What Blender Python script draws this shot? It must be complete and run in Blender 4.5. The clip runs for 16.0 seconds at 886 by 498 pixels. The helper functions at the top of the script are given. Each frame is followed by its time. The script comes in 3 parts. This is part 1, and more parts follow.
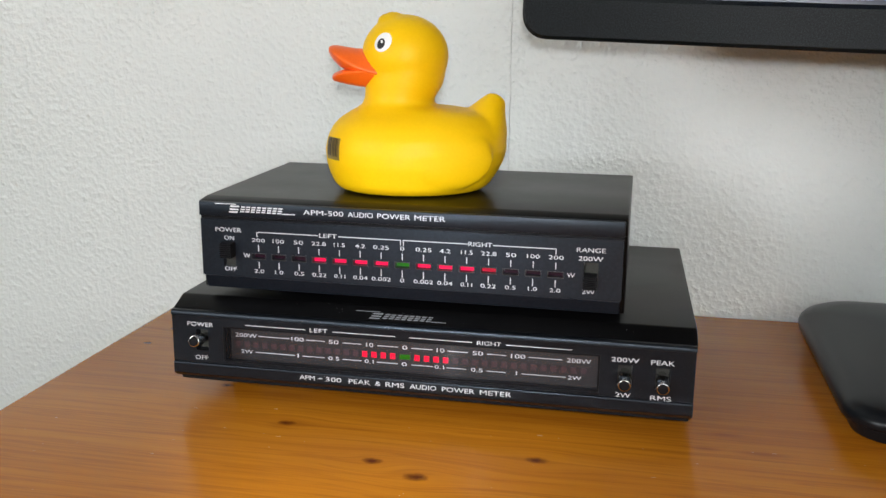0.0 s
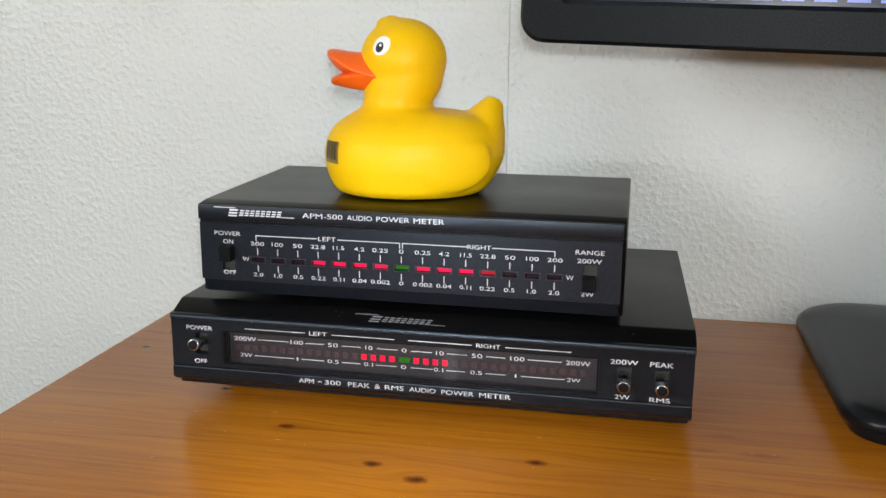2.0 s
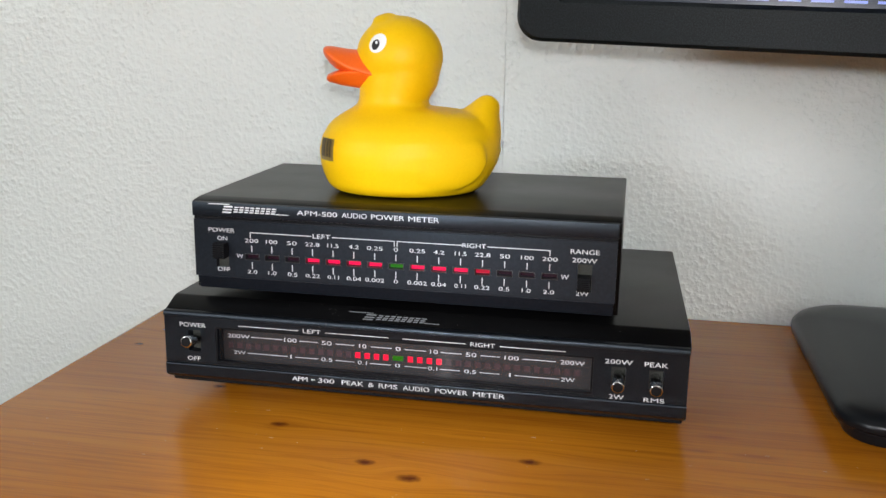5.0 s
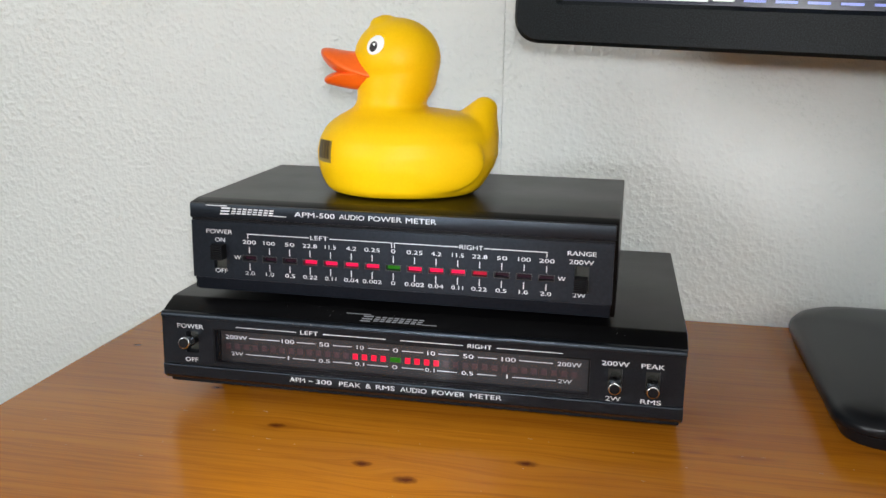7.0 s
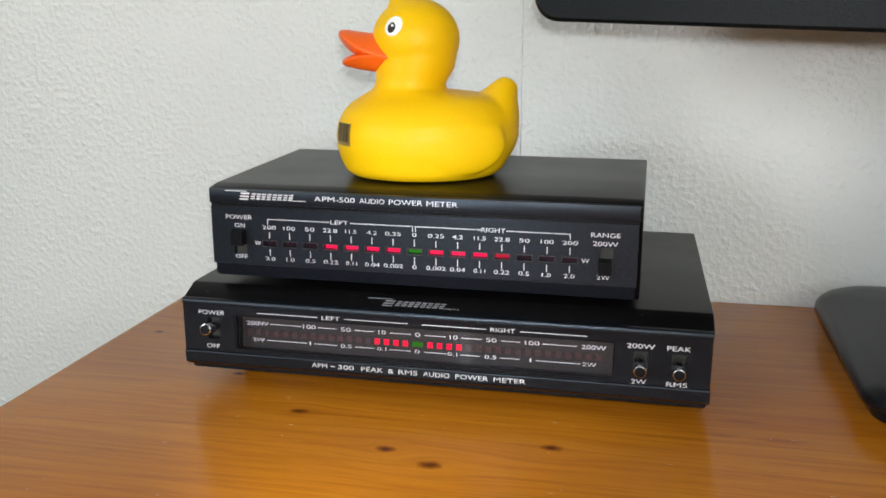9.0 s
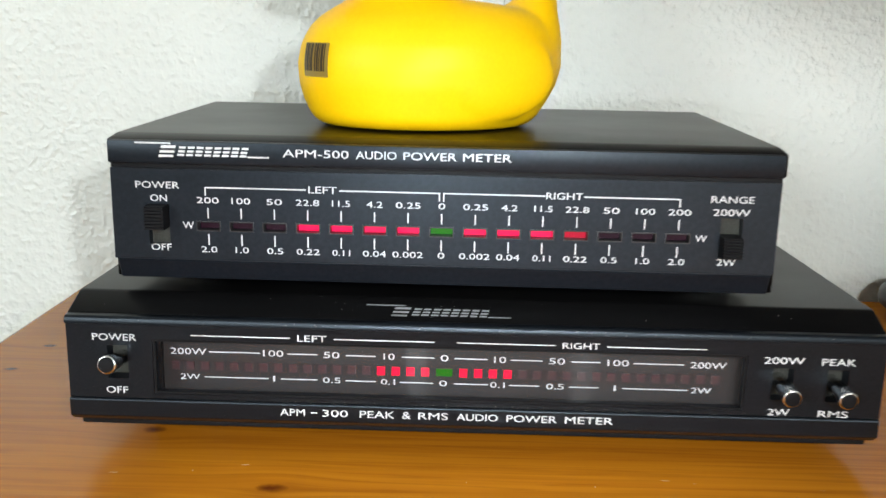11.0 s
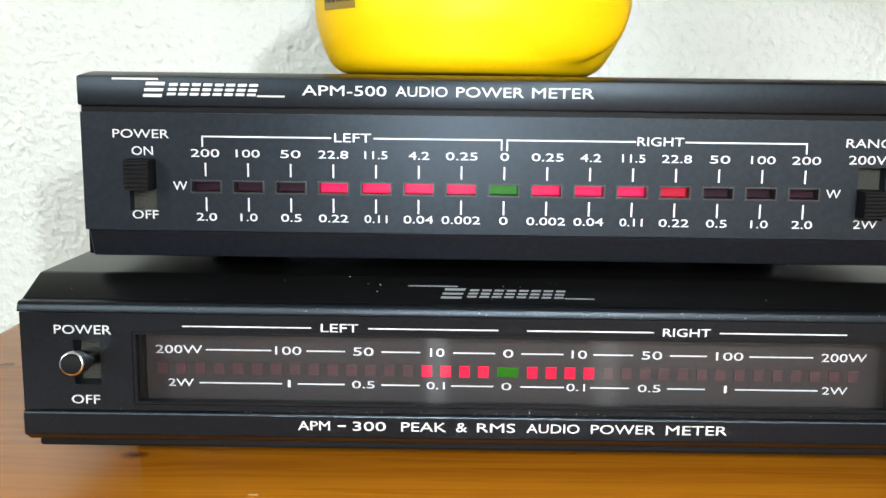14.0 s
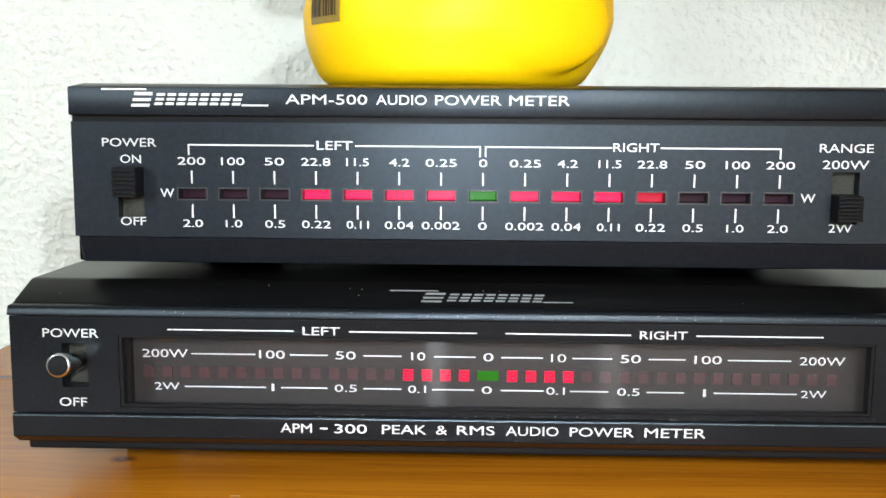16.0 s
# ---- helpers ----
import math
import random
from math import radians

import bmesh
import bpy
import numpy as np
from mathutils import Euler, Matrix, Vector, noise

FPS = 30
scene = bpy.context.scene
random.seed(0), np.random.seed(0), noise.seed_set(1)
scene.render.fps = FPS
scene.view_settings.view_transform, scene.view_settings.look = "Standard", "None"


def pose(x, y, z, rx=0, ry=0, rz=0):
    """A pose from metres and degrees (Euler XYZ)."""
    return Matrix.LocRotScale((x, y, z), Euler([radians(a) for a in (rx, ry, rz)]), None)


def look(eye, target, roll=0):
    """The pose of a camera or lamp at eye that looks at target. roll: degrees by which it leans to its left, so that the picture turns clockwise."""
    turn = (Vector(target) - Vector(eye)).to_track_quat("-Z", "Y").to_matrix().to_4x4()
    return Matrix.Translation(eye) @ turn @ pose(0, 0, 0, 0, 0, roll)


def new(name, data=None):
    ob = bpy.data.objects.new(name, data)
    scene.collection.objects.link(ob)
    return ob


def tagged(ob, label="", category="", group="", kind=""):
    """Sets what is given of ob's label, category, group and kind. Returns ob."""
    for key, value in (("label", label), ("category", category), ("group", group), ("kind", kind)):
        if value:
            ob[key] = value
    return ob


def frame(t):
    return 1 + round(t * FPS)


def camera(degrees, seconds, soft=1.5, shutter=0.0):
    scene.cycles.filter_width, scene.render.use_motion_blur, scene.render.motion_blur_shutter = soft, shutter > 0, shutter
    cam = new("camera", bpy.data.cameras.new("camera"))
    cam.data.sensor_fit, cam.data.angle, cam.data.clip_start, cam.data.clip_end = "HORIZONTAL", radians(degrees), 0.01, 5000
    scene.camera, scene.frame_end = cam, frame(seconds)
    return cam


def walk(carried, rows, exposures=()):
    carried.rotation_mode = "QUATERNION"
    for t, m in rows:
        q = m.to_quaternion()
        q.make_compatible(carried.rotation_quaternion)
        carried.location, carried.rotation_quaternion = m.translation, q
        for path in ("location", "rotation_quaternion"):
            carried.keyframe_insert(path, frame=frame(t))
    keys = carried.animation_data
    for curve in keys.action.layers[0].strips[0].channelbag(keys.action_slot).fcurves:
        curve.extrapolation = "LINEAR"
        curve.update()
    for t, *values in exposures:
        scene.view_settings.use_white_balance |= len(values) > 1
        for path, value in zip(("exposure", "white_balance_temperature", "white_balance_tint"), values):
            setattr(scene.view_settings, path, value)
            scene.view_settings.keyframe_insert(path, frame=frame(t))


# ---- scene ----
cam = camera(51.4, 16.0, shutter=0.5)
PATH = [
    (0, (0.218, -0.405, 0.919), (-0.162, 1.505, 0.461), 0.5),
    (0.5, (0.217, -0.405, 0.919), (-0.165, 1.504, 0.462), 0.4),
    (1, (0.218, -0.406, 0.92), (-0.164, 1.504, 0.464), 0.3),
    (1.5, (0.217, -0.405, 0.919), (-0.154, 1.508, 0.468), 0.4),
    (2, (0.217, -0.406, 0.919), (-0.156, 1.507, 0.468), 0.4),
    (2.5, (0.218, -0.406, 0.919), (-0.157, 1.506, 0.466), 0.5),
    (3, (0.217, -0.405, 0.918), (-0.157, 1.507, 0.466), 0.3),
    (3.5, (0.219, -0.405, 0.919), (-0.16, 1.506, 0.467), 0.5),
    (4, (0.217, -0.405, 0.917), (-0.153, 1.509, 0.47), 0.6),
    (6.5, (0.218, -0.405, 0.918), (-0.145, 1.51, 0.469), 1.0),
    (7, (0.219, -0.405, 0.918), (-0.147, 1.51, 0.471), 0.9),
    (7.5, (0.218, -0.405, 0.918), (-0.139, 1.511, 0.469), 1.1),
    (8, (0.218, -0.405, 0.918), (-0.138, 1.511, 0.467), 1.1),
    (8.5, (0.219, -0.405, 0.917), (-0.157, 1.504, 0.452), 0.5),
    (9, (0.216, -0.401, 0.917), (-0.184, 1.498, 0.434), -0.0),
    (9.5, (0.189, -0.389, 0.912), (-0.081, 1.509, 0.343), 2.1),
    (9.7, (0.18, -0.376, 0.914), (-0.059, 1.525, 0.339), 1.9),
    (11.8, (0.105, -0.232, 0.85), (0.138, 1.728, 0.453), 1.3),
    (12, (0.108, -0.229, 0.85), (0.121, 1.731, 0.45), 1.2),
    (12.5, (0.109, -0.222, 0.843), (0.078, 1.739, 0.45), 0.4),
    (13, (0.103, -0.214, 0.835), (0.086, 1.75, 0.459), 0.9),
    (13.5, (0.101, -0.213, 0.835), (0.094, 1.755, 0.482), 0.7),
    (14, (0.101, -0.216, 0.833), (0.106, 1.758, 0.51), 0.7),
    (14.5, (0.104, -0.218, 0.829), (0.085, 1.761, 0.543), 0.5),
    (15, (0.109, -0.22, 0.828), (0.098, 1.761, 0.548), 0.4),
    (15.5, (0.111, -0.22, 0.826), (0.099, 1.763, 0.567), 0.7),
    (16, (0.11, -0.221, 0.827), (0.079, 1.763, 0.573), 0.4),
]
EXPOSURES = [(0, -0.14, 6500, 11), (8.5, -0.14, 6500, 11), (9.7, -0.05, 6500, 9), (11.8, 0.40, 6500, 4), (16, 0.46, 6500, 4)]
walk(cam, [(t, look(eye, target, roll)) for t, eye, target, roll in PATH], EXPOSURES)

# ---- world, sun, large lights ----
TOP = 0.74                      # height of the desk top
world = bpy.data.worlds.new("sky")
scene.world = world
world.use_nodes = True
wn = world.node_tree.nodes
sky = wn.new("ShaderNodeTexSky")
sky.sky_type, sky.sun_disc = "NISHITA", False
sky.sun_elevation, sky.sun_rotation = radians(38), radians(200)
world.node_tree.links.new(sky.outputs["Color"], wn["Background"].inputs["Color"])
wn["Background"].inputs["Strength"].default_value = 0.10


def lamp(name, kind, energy, color, m, **settings):
    data = bpy.data.lights.new(name, kind)
    data.energy, data.color = energy, color
    if kind == "AREA":
        data.shape, data.size, data.size_y = "RECTANGLE", settings["size"], settings["size_y"]
    else:
        data.shadow_soft_size = settings["radius"]
    if kind == "SPOT":
        data.spot_size, data.spot_blend = radians(settings["beam"]), settings["edge"]
    ob = new(name, data)
    ob.matrix_world = m
    return ob


# daylight that enters by the window in the wall beside the desk
lamp("window_daylight", "AREA", 46, (0.93, 0.97, 1.0), look((-1.88, -2.45, 1.62), (0.1, 0.0, 0.85)), size=0.80, size_y=1.0)
# added fill from behind on the right, to brighten that side; no known source
lamp("room_fill", "AREA", 24, (1.0, 0.97, 0.92), look((1.3, -3.12, 1.55), (0.3, 0.0, 0.9)), size=1.3, size_y=1.1)
# the small white torch beside the lens: where it is held at first, and where it is held close
lamp("torch_light", "POINT", 5.2, (0.93, 0.96, 1.0), pose(0.222, -0.410, 0.942), radius=0.010)
lamp("torch_light", "SPOT", 1.65, (0.84, 0.92, 1.0), look((0.100, -0.234, 0.840), (0.112, 0.0, 0.757)), radius=0.006, beam=64, edge=0.9)


# ---- materials ----
def nodes_of(name):
    m = bpy.data.materials.new(name)
    m.use_nodes = True
    return m, m.node_tree.nodes, m.node_tree.links, m.node_tree.nodes["Principled BSDF"]


def coords(n, l, scale=(1, 1, 1)):
    tc, mp = n.new("ShaderNodeTexCoord"), n.new("ShaderNodeMapping")
    mp.inputs["Scale"].default_value = scale
    l.new(tc.outputs["Object"], mp.inputs["Vector"])
    return mp.outputs["Vector"]


def noise_tex(n, l, vec, scale, detail=3.0, rough=0.5):
    t = n.new("ShaderNodeTexNoise")
    t.inputs["Scale"].default_value, t.inputs["Detail"].default_value, t.inputs["Roughness"].default_value = scale, detail, rough
    l.new(vec, t.inputs["Vector"])
    return t.outputs["Fac"]


def ramp(n, l, fac, stops, ease=False):
    r = n.new("ShaderNodeValToRGB")
    r.color_ramp.interpolation = "EASE" if ease else "LINEAR"
    els = r.color_ramp.elements
    els[0].position, els[0].color = stops[0][0], (*stops[0][1], 1)
    els[1].position, els[1].color = stops[-1][0], (*stops[-1][1], 1)
    for p, c in stops[1:-1]:
        els.new(p).color = (*c, 1)
    l.new(fac, r.inputs["Fac"])
    return r.outputs["Color"]


def calc(n, l, op, a, b=None, c=None):
    m = n.new("ShaderNodeMath")
    m.operation = op
    for i, v in enumerate((a, b, c)):
        if v is None:
            continue
        if isinstance(v, (int, float)):
            m.inputs[i].default_value = v
        else:
            l.new(v, m.inputs[i])
    return m.outputs[0]


def mix_rgb(n, l, fac, a, b, blend="MIX"):
    m = n.new("ShaderNodeMixRGB")
    m.blend_type = blend
    for i, v in enumerate((fac, a, b)):
        if isinstance(v, (int, float)):
            m.inputs[i].default_value = v
        elif isinstance(v, tuple):
            m.inputs[i].default_value = (*v, 1)
        else:
            l.new(v, m.inputs[i])
    return m.outputs[0]


def bumped(n, l, b, height, strength, distance):
    k = n.new("ShaderNodeBump")
    k.inputs["Strength"].default_value, k.inputs["Distance"].default_value = strength, distance
    l.new(height, k.inputs["Height"])
    l.new(k.outputs["Normal"], b.inputs["Normal"])


def surface(name, dark, light, rough, metal=0.0, grain=900.0, relief=0.00004, blotch=25.0, spread=0.08, specular=0.5, lo=0.3, hi=0.7):
    """A plain material with fine grain, faint blotches and uneven gloss."""
    m, n, l, b = nodes_of(name)
    v = coords(n, l)
    fine, broad = noise_tex(n, l, v, grain, 2.0), noise_tex(n, l, v, blotch, 4.0)
    both = calc(n, l, "MULTIPLY_ADD", fine, 0.4, calc(n, l, "MULTIPLY", broad, 0.6))
    l.new(ramp(n, l, both, [(lo, dark), (hi, light)]), b.inputs["Base Color"])
    l.new(calc(n, l, "MULTIPLY_ADD", broad, spread * 2, rough - spread), b.inputs["Roughness"])
    b.inputs["Metallic"].default_value = metal
    b.inputs["Specular IOR Level"].default_value = specular
    if relief:
        bumped(n, l, b, fine, 0.6, relief)
    return m


def wallpaper_material():
    m, n, l, b = nodes_of("woodchip wallpaper")
    v = coords(n, l)
    warp = noise_tex(n, l, v, 40.0, 2.0)
    chips = noise_tex(n, l, v, 265.0, 1.8, 0.45)
    small = noise_tex(n, l, v, 800.0, 2.0)
    broad = noise_tex(n, l, v, 3.0, 3.0)
    both = calc(n, l, "MULTIPLY_ADD", small, 0.20, calc(n, l, "POWER", calc(n, l, "MULTIPLY", chips, 1.65), 2.6))
    h = calc(n, l, "MULTIPLY", both, calc(n, l, "MULTIPLY_ADD", warp, 1.3, 0.25))
    l.new(ramp(n, l, broad, [(0.3, (0.715, 0.742, 0.708)), (0.7, (0.775, 0.802, 0.766))]), b.inputs["Base Color"])
    b.inputs["Roughness"].default_value = 0.33
    b.inputs["Specular IOR Level"].default_value = 0.5
    bumped(n, l, b, h, 0.9, 0.00075)
    return m


def pine_material(knots, streaks):
    """Varnished pine, grain along x, that bends round the knots, with a few reddish streaks."""
    m, n, l, b = nodes_of("varnished pine")
    tc = n.new("ShaderNodeTexCoord")
    sep = n.new("ShaderNodeSeparateXYZ")
    l.new(tc.outputs["Object"], sep.inputs[0])
    x, y = sep.outputs[0], sep.outputs[1]
    core, bend = None, None
    for kx, ky, r in knots:
        dx, dy = calc(n, l, "SUBTRACT", x, kx), calc(n, l, "SUBTRACT", y, ky)
        d2 = calc(n, l, "ADD", calc(n, l, "POWER", calc(n, l, "DIVIDE", dx, r * 1.45), 2), calc(n, l, "POWER", calc(n, l, "DIVIDE", dy, r * 0.9), 2))
        c = calc(n, l, "EXPONENT", calc(n, l, "MULTIPLY", d2, -1.3))
        far = calc(n, l, "EXPONENT", calc(n, l, "MULTIPLY", d2, -0.12))
        push = calc(n, l, "MULTIPLY", calc(n, l, "MULTIPLY", far, dy), 0.75)
        core = c if core is None else calc(n, l, "MAXIMUM", core, c)
        bend = push if bend is None else calc(n, l, "ADD", bend, push)
    yy = calc(n, l, "SUBTRACT", y, bend)
    comb = n.new("ShaderNodeCombineXYZ")
    l.new(calc(n, l, "MULTIPLY", x, 0.032), comb.inputs[0])
    l.new(yy, comb.inputs[1])
    l.new(calc(n, l, "MULTIPLY", sep.outputs[2], 0.3), comb.inputs[2])
    v = comb.outputs[0]
    rings = noise_tex(n, l, v, 55.0, 5.0, 0.6)
    streak = noise_tex(n, l, v, 420.0, 3.0, 0.6)
    broad = noise_tex(n, l, v, 9.0, 2.0)
    pores = noise_tex(n, l, v, 1500.0, 1.0)
    colour = ramp(n, l, rings, [(0.28, (0.308, 0.085, 0.005)), (0.5, (0.464, 0.155, 0.008)), (0.70, (0.562, 0.214, 0.012))])
    colour = mix_rgb(n, l, 0.55, colour, ramp(n, l, streak, [(0.34, (0.373, 0.109, 0.005)), (0.66, (0.551, 0.198, 0.010))]))
    colour = mix_rgb(n, l, 0.35, colour, ramp(n, l, broad, [(0.35, (0.362, 0.103, 0.006)), (0.65, (0.562, 0.207, 0.014))]))
    seams = calc(n, l, "ABSOLUTE", calc(n, l, "SUBTRACT", noise_tex(n, l, v, 120.0, 4.0, 0.55), 0.5))
    colour = mix_rgb(n, l, ramp(n, l, seams, [(0.0, (0.30, 0.30, 0.30)), (0.03, (0, 0, 0))]), colour, (0.20, 0.052, 0.006))
    edge = calc(n, l, "MULTIPLY_ADD", noise_tex(n, l, coords(n, l), 300.0, 3.0), 0.5, calc(n, l, "SUBTRACT", core, 0.25))
    colour = mix_rgb(n, l, ramp(n, l, edge, [(0.36, (0, 0, 0)), (0.62, (0.55, 0.55, 0.55)), (0.80, (0.75, 0.75, 0.75)), (0.95, (1, 1, 1))]), colour, (0.105, 0.021, 0.004))
    red = None
    for kx, ky, r in streaks:
        dx, dy = calc(n, l, "DIVIDE", calc(n, l, "SUBTRACT", x, kx), r * 1.5), calc(n, l, "DIVIDE", calc(n, l, "SUBTRACT", y, ky), r * 0.36)
        c = calc(n, l, "EXPONENT", calc(n, l, "MULTIPLY", calc(n, l, "ADD", calc(n, l, "POWER", dx, 2), calc(n, l, "POWER", dy, 2)), -1.0))
        red = c if red is None else calc(n, l, "MAXIMUM", red, c)
    colour = mix_rgb(n, l, calc(n, l, "MULTIPLY", red, 0.6), colour, (0.20, 0.045, 0.006))
    # fine dark lines of late wood
    lines = noise_tex(n, l, v, 260.0, 2.0, 0.5)
    colour = mix_rgb(n, l, ramp(n, l, lines, [(0.30, (0.32, 0.32, 0.32)), (0.46, (0, 0, 0))]), colour, (0.23, 0.062, 0.005))
    l.new(colour, b.inputs["Base Color"])
    smear = noise_tex(n, l, coords(n, l), 14.0, 4.0)
    l.new(calc(n, l, "MULTIPLY_ADD", smear, 0.16, 0.13), b.inputs["Roughness"])
    b.inputs["Specular IOR Level"].default_value = 0.09
    bumped(n, l, b, calc(n, l, "MULTIPLY_ADD", streak, 0.5, pores), 0.35, 0.00008)
    return m


def glow(name, colour, strength, base):
    m, n, l, b = nodes_of(name)
    b.inputs["Base Color"].default_value = (*base, 1)
    b.inputs["Roughness"].default_value = 0.3
    b.inputs["Specular IOR Level"].default_value = 0.2
    b.inputs["Emission Color"].default_value = (*colour, 1)
    b.inputs["Emission Strength"].default_value = strength
    return m


def brushed(name, dark, light, rough, specular):
    """Satin black that draws a glint out upright, with fine dusty flecks."""
    m, n, l, b = nodes_of(name)
    v = coords(n, l)
    fine, flecks = noise_tex(n, l, v, 1800.0, 2.0), noise_tex(n, l, v, 3200.0, 1.0)
    colour = ramp(n, l, fine, [(0.35, dark), (0.65, light)])
    colour = mix_rgb(n, l, ramp(n, l, flecks, [(0.74, (0, 0, 0)), (0.80, (0.5, 0.5, 0.5))]), colour, (0.10, 0.10, 0.095))
    l.new(colour, b.inputs["Base Color"])
    b.inputs["Roughness"].default_value, b.inputs["Specular IOR Level"].default_value = rough, specular
    tg = n.new("ShaderNodeTangent")
    tg.direction_type, tg.axis = "RADIAL", "X"
    l.new(tg.outputs[0], b.inputs["Tangent"])
    b.inputs["Anisotropic"].default_value, b.inputs["Anisotropic Rotation"].default_value = 0.75, 0.25
    bumped(n, l, b, fine, 0.5, 0.00005)
    return m


def smoked_acrylic():
    m, n, l, b = nodes_of("smoked acrylic")
    t, g, f, mx = (n.new("ShaderNodeBsdfTransparent"), n.new("ShaderNodeBsdfGlossy"), n.new("ShaderNodeFresnel"), n.new("ShaderNodeMixShader"))
    t.inputs["Color"].default_value = (0.99, 0.98, 0.985, 1)
    # brushed along its length, so that a glint is drawn out upright
    tg = n.new("ShaderNodeTangent")
    tg.direction_type, tg.axis = "RADIAL", "X"
    l.new(tg.outputs[0], g.inputs["Tangent"])
    g.inputs["Roughness"].default_value, g.inputs["Anisotropy"].default_value = 0.11, -0.88
    f.inputs["IOR"].default_value = 1.20
    l.new(f.outputs[0], mx.inputs[0])
    l.new(t.outputs[0], mx.inputs[1])
    l.new(g.outputs[0], mx.inputs[2])
    l.new(mx.outputs[0], n["Material Output"].inputs["Surface"])
    return m


KNOTS = [(0.118, -0.0545, 0.0042), (0.1395, -0.0650, 0.0050), (0.187, -0.039, 0.0042), (0.0685, -0.025, 0.0038), (0.0215, 0.013, 0.0036),
         (-0.052, 0.065, 0.0026), (-0.049, 0.093, 0.0026), (0.42, -0.16, 0.005), (-0.03, -0.22, 0.005), (0.30, -0.25, 0.004)]
STREAKS = [(0.269, 0.0055, 0.0050), (0.2595, -0.0115, 0.0042), (0.284, -0.012, 0.0068)]
M_PINE = pine_material(KNOTS, STREAKS)
M_WALLPAPER = wallpaper_material()
M_PLASTER = surface("painted plaster", (0.42, 0.42, 0.40), (0.50, 0.50, 0.48), 0.8, grain=300.0, relief=0.0002, blotch=4.0)
M_CARPET = surface("beige carpet", (0.22, 0.19, 0.15), (0.34, 0.30, 0.25), 0.95, grain=500.0, relief=0.002, blotch=5.0)
M_PAINT_BLACK = surface("black painted steel", (0.0026, 0.0025, 0.0027), (0.0047, 0.0045, 0.0047), 0.30, grain=1600.0, relief=0.00003, spread=0.06, specular=0.07)
M_FRONT = surface("grey-black grained paint front", (0.0038, 0.0048, 0.0072), (0.0082, 0.0098, 0.0138), 0.38, grain=2600.0, relief=0.00003, blotch=700.0, spread=0.04, specular=0.32, lo=0.40, hi=0.62)
M_LOWER = brushed("black satin front", (0.0030, 0.0038, 0.0054), (0.0066, 0.0076, 0.0100), 0.34, 0.30)
for mt in (M_FRONT, M_LOWER):
    mt.node_tree.nodes["Principled BSDF"].inputs["Specular Tint"].default_value = (0.72, 0.86, 1.0, 1)
M_BLACK = surface("matt black plastic", (0.005, 0.005, 0.006), (0.009, 0.009, 0.010), 0.5, grain=1500.0, spread=0.06, specular=0.10)
M_SURROUND = surface("grey-black light surround", (0.010, 0.011, 0.013), (0.018, 0.019, 0.021), 0.4, grain=1500.0, spread=0.05)
M_BEZEL = surface("grained charcoal plastic", (0.0014, 0.0022, 0.0026), (0.0140, 0.0185, 0.0210), 0.5, grain=3000.0, relief=0.00003, blotch=1500.0, spread=0.05, specular=0.12, lo=0.46, hi=0.62)
M_BASE = surface("satin charcoal plastic", (0.0045, 0.0052, 0.0062), (0.0085, 0.0095, 0.0110), 0.30, grain=1500.0, relief=0.00003, spread=0.06, specular=0.22)
M_RECESS = surface("dark display board", (0.0072, 0.0066, 0.0072), (0.0115, 0.0106, 0.0115), 0.6, grain=900.0)
M_SLOT = surface("dusty switch slot", (0.010, 0.010, 0.008), (0.050, 0.051, 0.042), 0.85, grain=2500.0, relief=0.0003)
M_INK = surface("white screen print", (0.54, 0.56, 0.58), (0.68, 0.70, 0.72), 0.5, grain=1200.0, relief=0.0)
M_INK_GREY = surface("grey screen print", (0.16, 0.165, 0.17), (0.30, 0.31, 0.32), 0.5, grain=1500.0, relief=0.0)
M_CHROME = surface("worn chrome", (0.55, 0.55, 0.55), (0.72, 0.72, 0.72), 0.2, metal=1.0, grain=600.0, relief=0.00002)
M_YELLOW = surface("yellow soft vinyl", (0.88, 0.515, 0.002), (0.94, 0.57, 0.003), 0.46, grain=700.0, relief=0.00002, blotch=30.0, spread=0.05, specular=0.22)
M_ORANGE = surface("orange soft vinyl", (0.85, 0.115, 0.008), (0.92, 0.15, 0.012), 0.36, grain=700.0, relief=0.00002)
M_EYE = surface("white eye paint", (0.80, 0.80, 0.78), (0.86, 0.86, 0.84), 0.35, relief=0.0)
M_PUPIL = surface("black eye paint", (0.008, 0.006, 0.006), (0.012, 0.010, 0.010), 0.3, relief=0.0)
M_STICKER = surface("brown film sticker", (0.24, 0.16, 0.03), (0.30, 0.20, 0.04), 0.35, relief=0.0)
M_STICKER_BAR = surface("dark print on film", (0.03, 0.016, 0.006), (0.05, 0.03, 0.010), 0.4, relief=0.0)
M_RED_ON = glow("lit red led", (1.0, 0.004, 0.085), 0.95, (0.20, 0.005, 0.02))
M_RED_DIM = glow("faintly lit red led", (1.0, 0.004, 0.05), 0.36, (0.12, 0.005, 0.015))
M_RED_SQUARE = glow("lit red bar led", (1.0, 0.006, 0.050), 1.05, (0.2, 0.006, 0.015))
M_RED_OFF = surface("unlit dark red led", (0.012, 0.002, 0.007), (0.020, 0.004, 0.011), 0.5, relief=0.0, specular=0.12)
M_BAR_OFF = surface("unlit bar led", (0.032, 0.013, 0.017), (0.048, 0.020, 0.026), 0.4, relief=0.0)
M_GREEN = glow("lit green led", (0.02, 0.33, 0.004), 0.30, (0.008, 0.05, 0.003))
M_DUST = surface("grey dust", (0.12, 0.12, 0.115), (0.30, 0.30, 0.29), 0.9, relief=0.0)
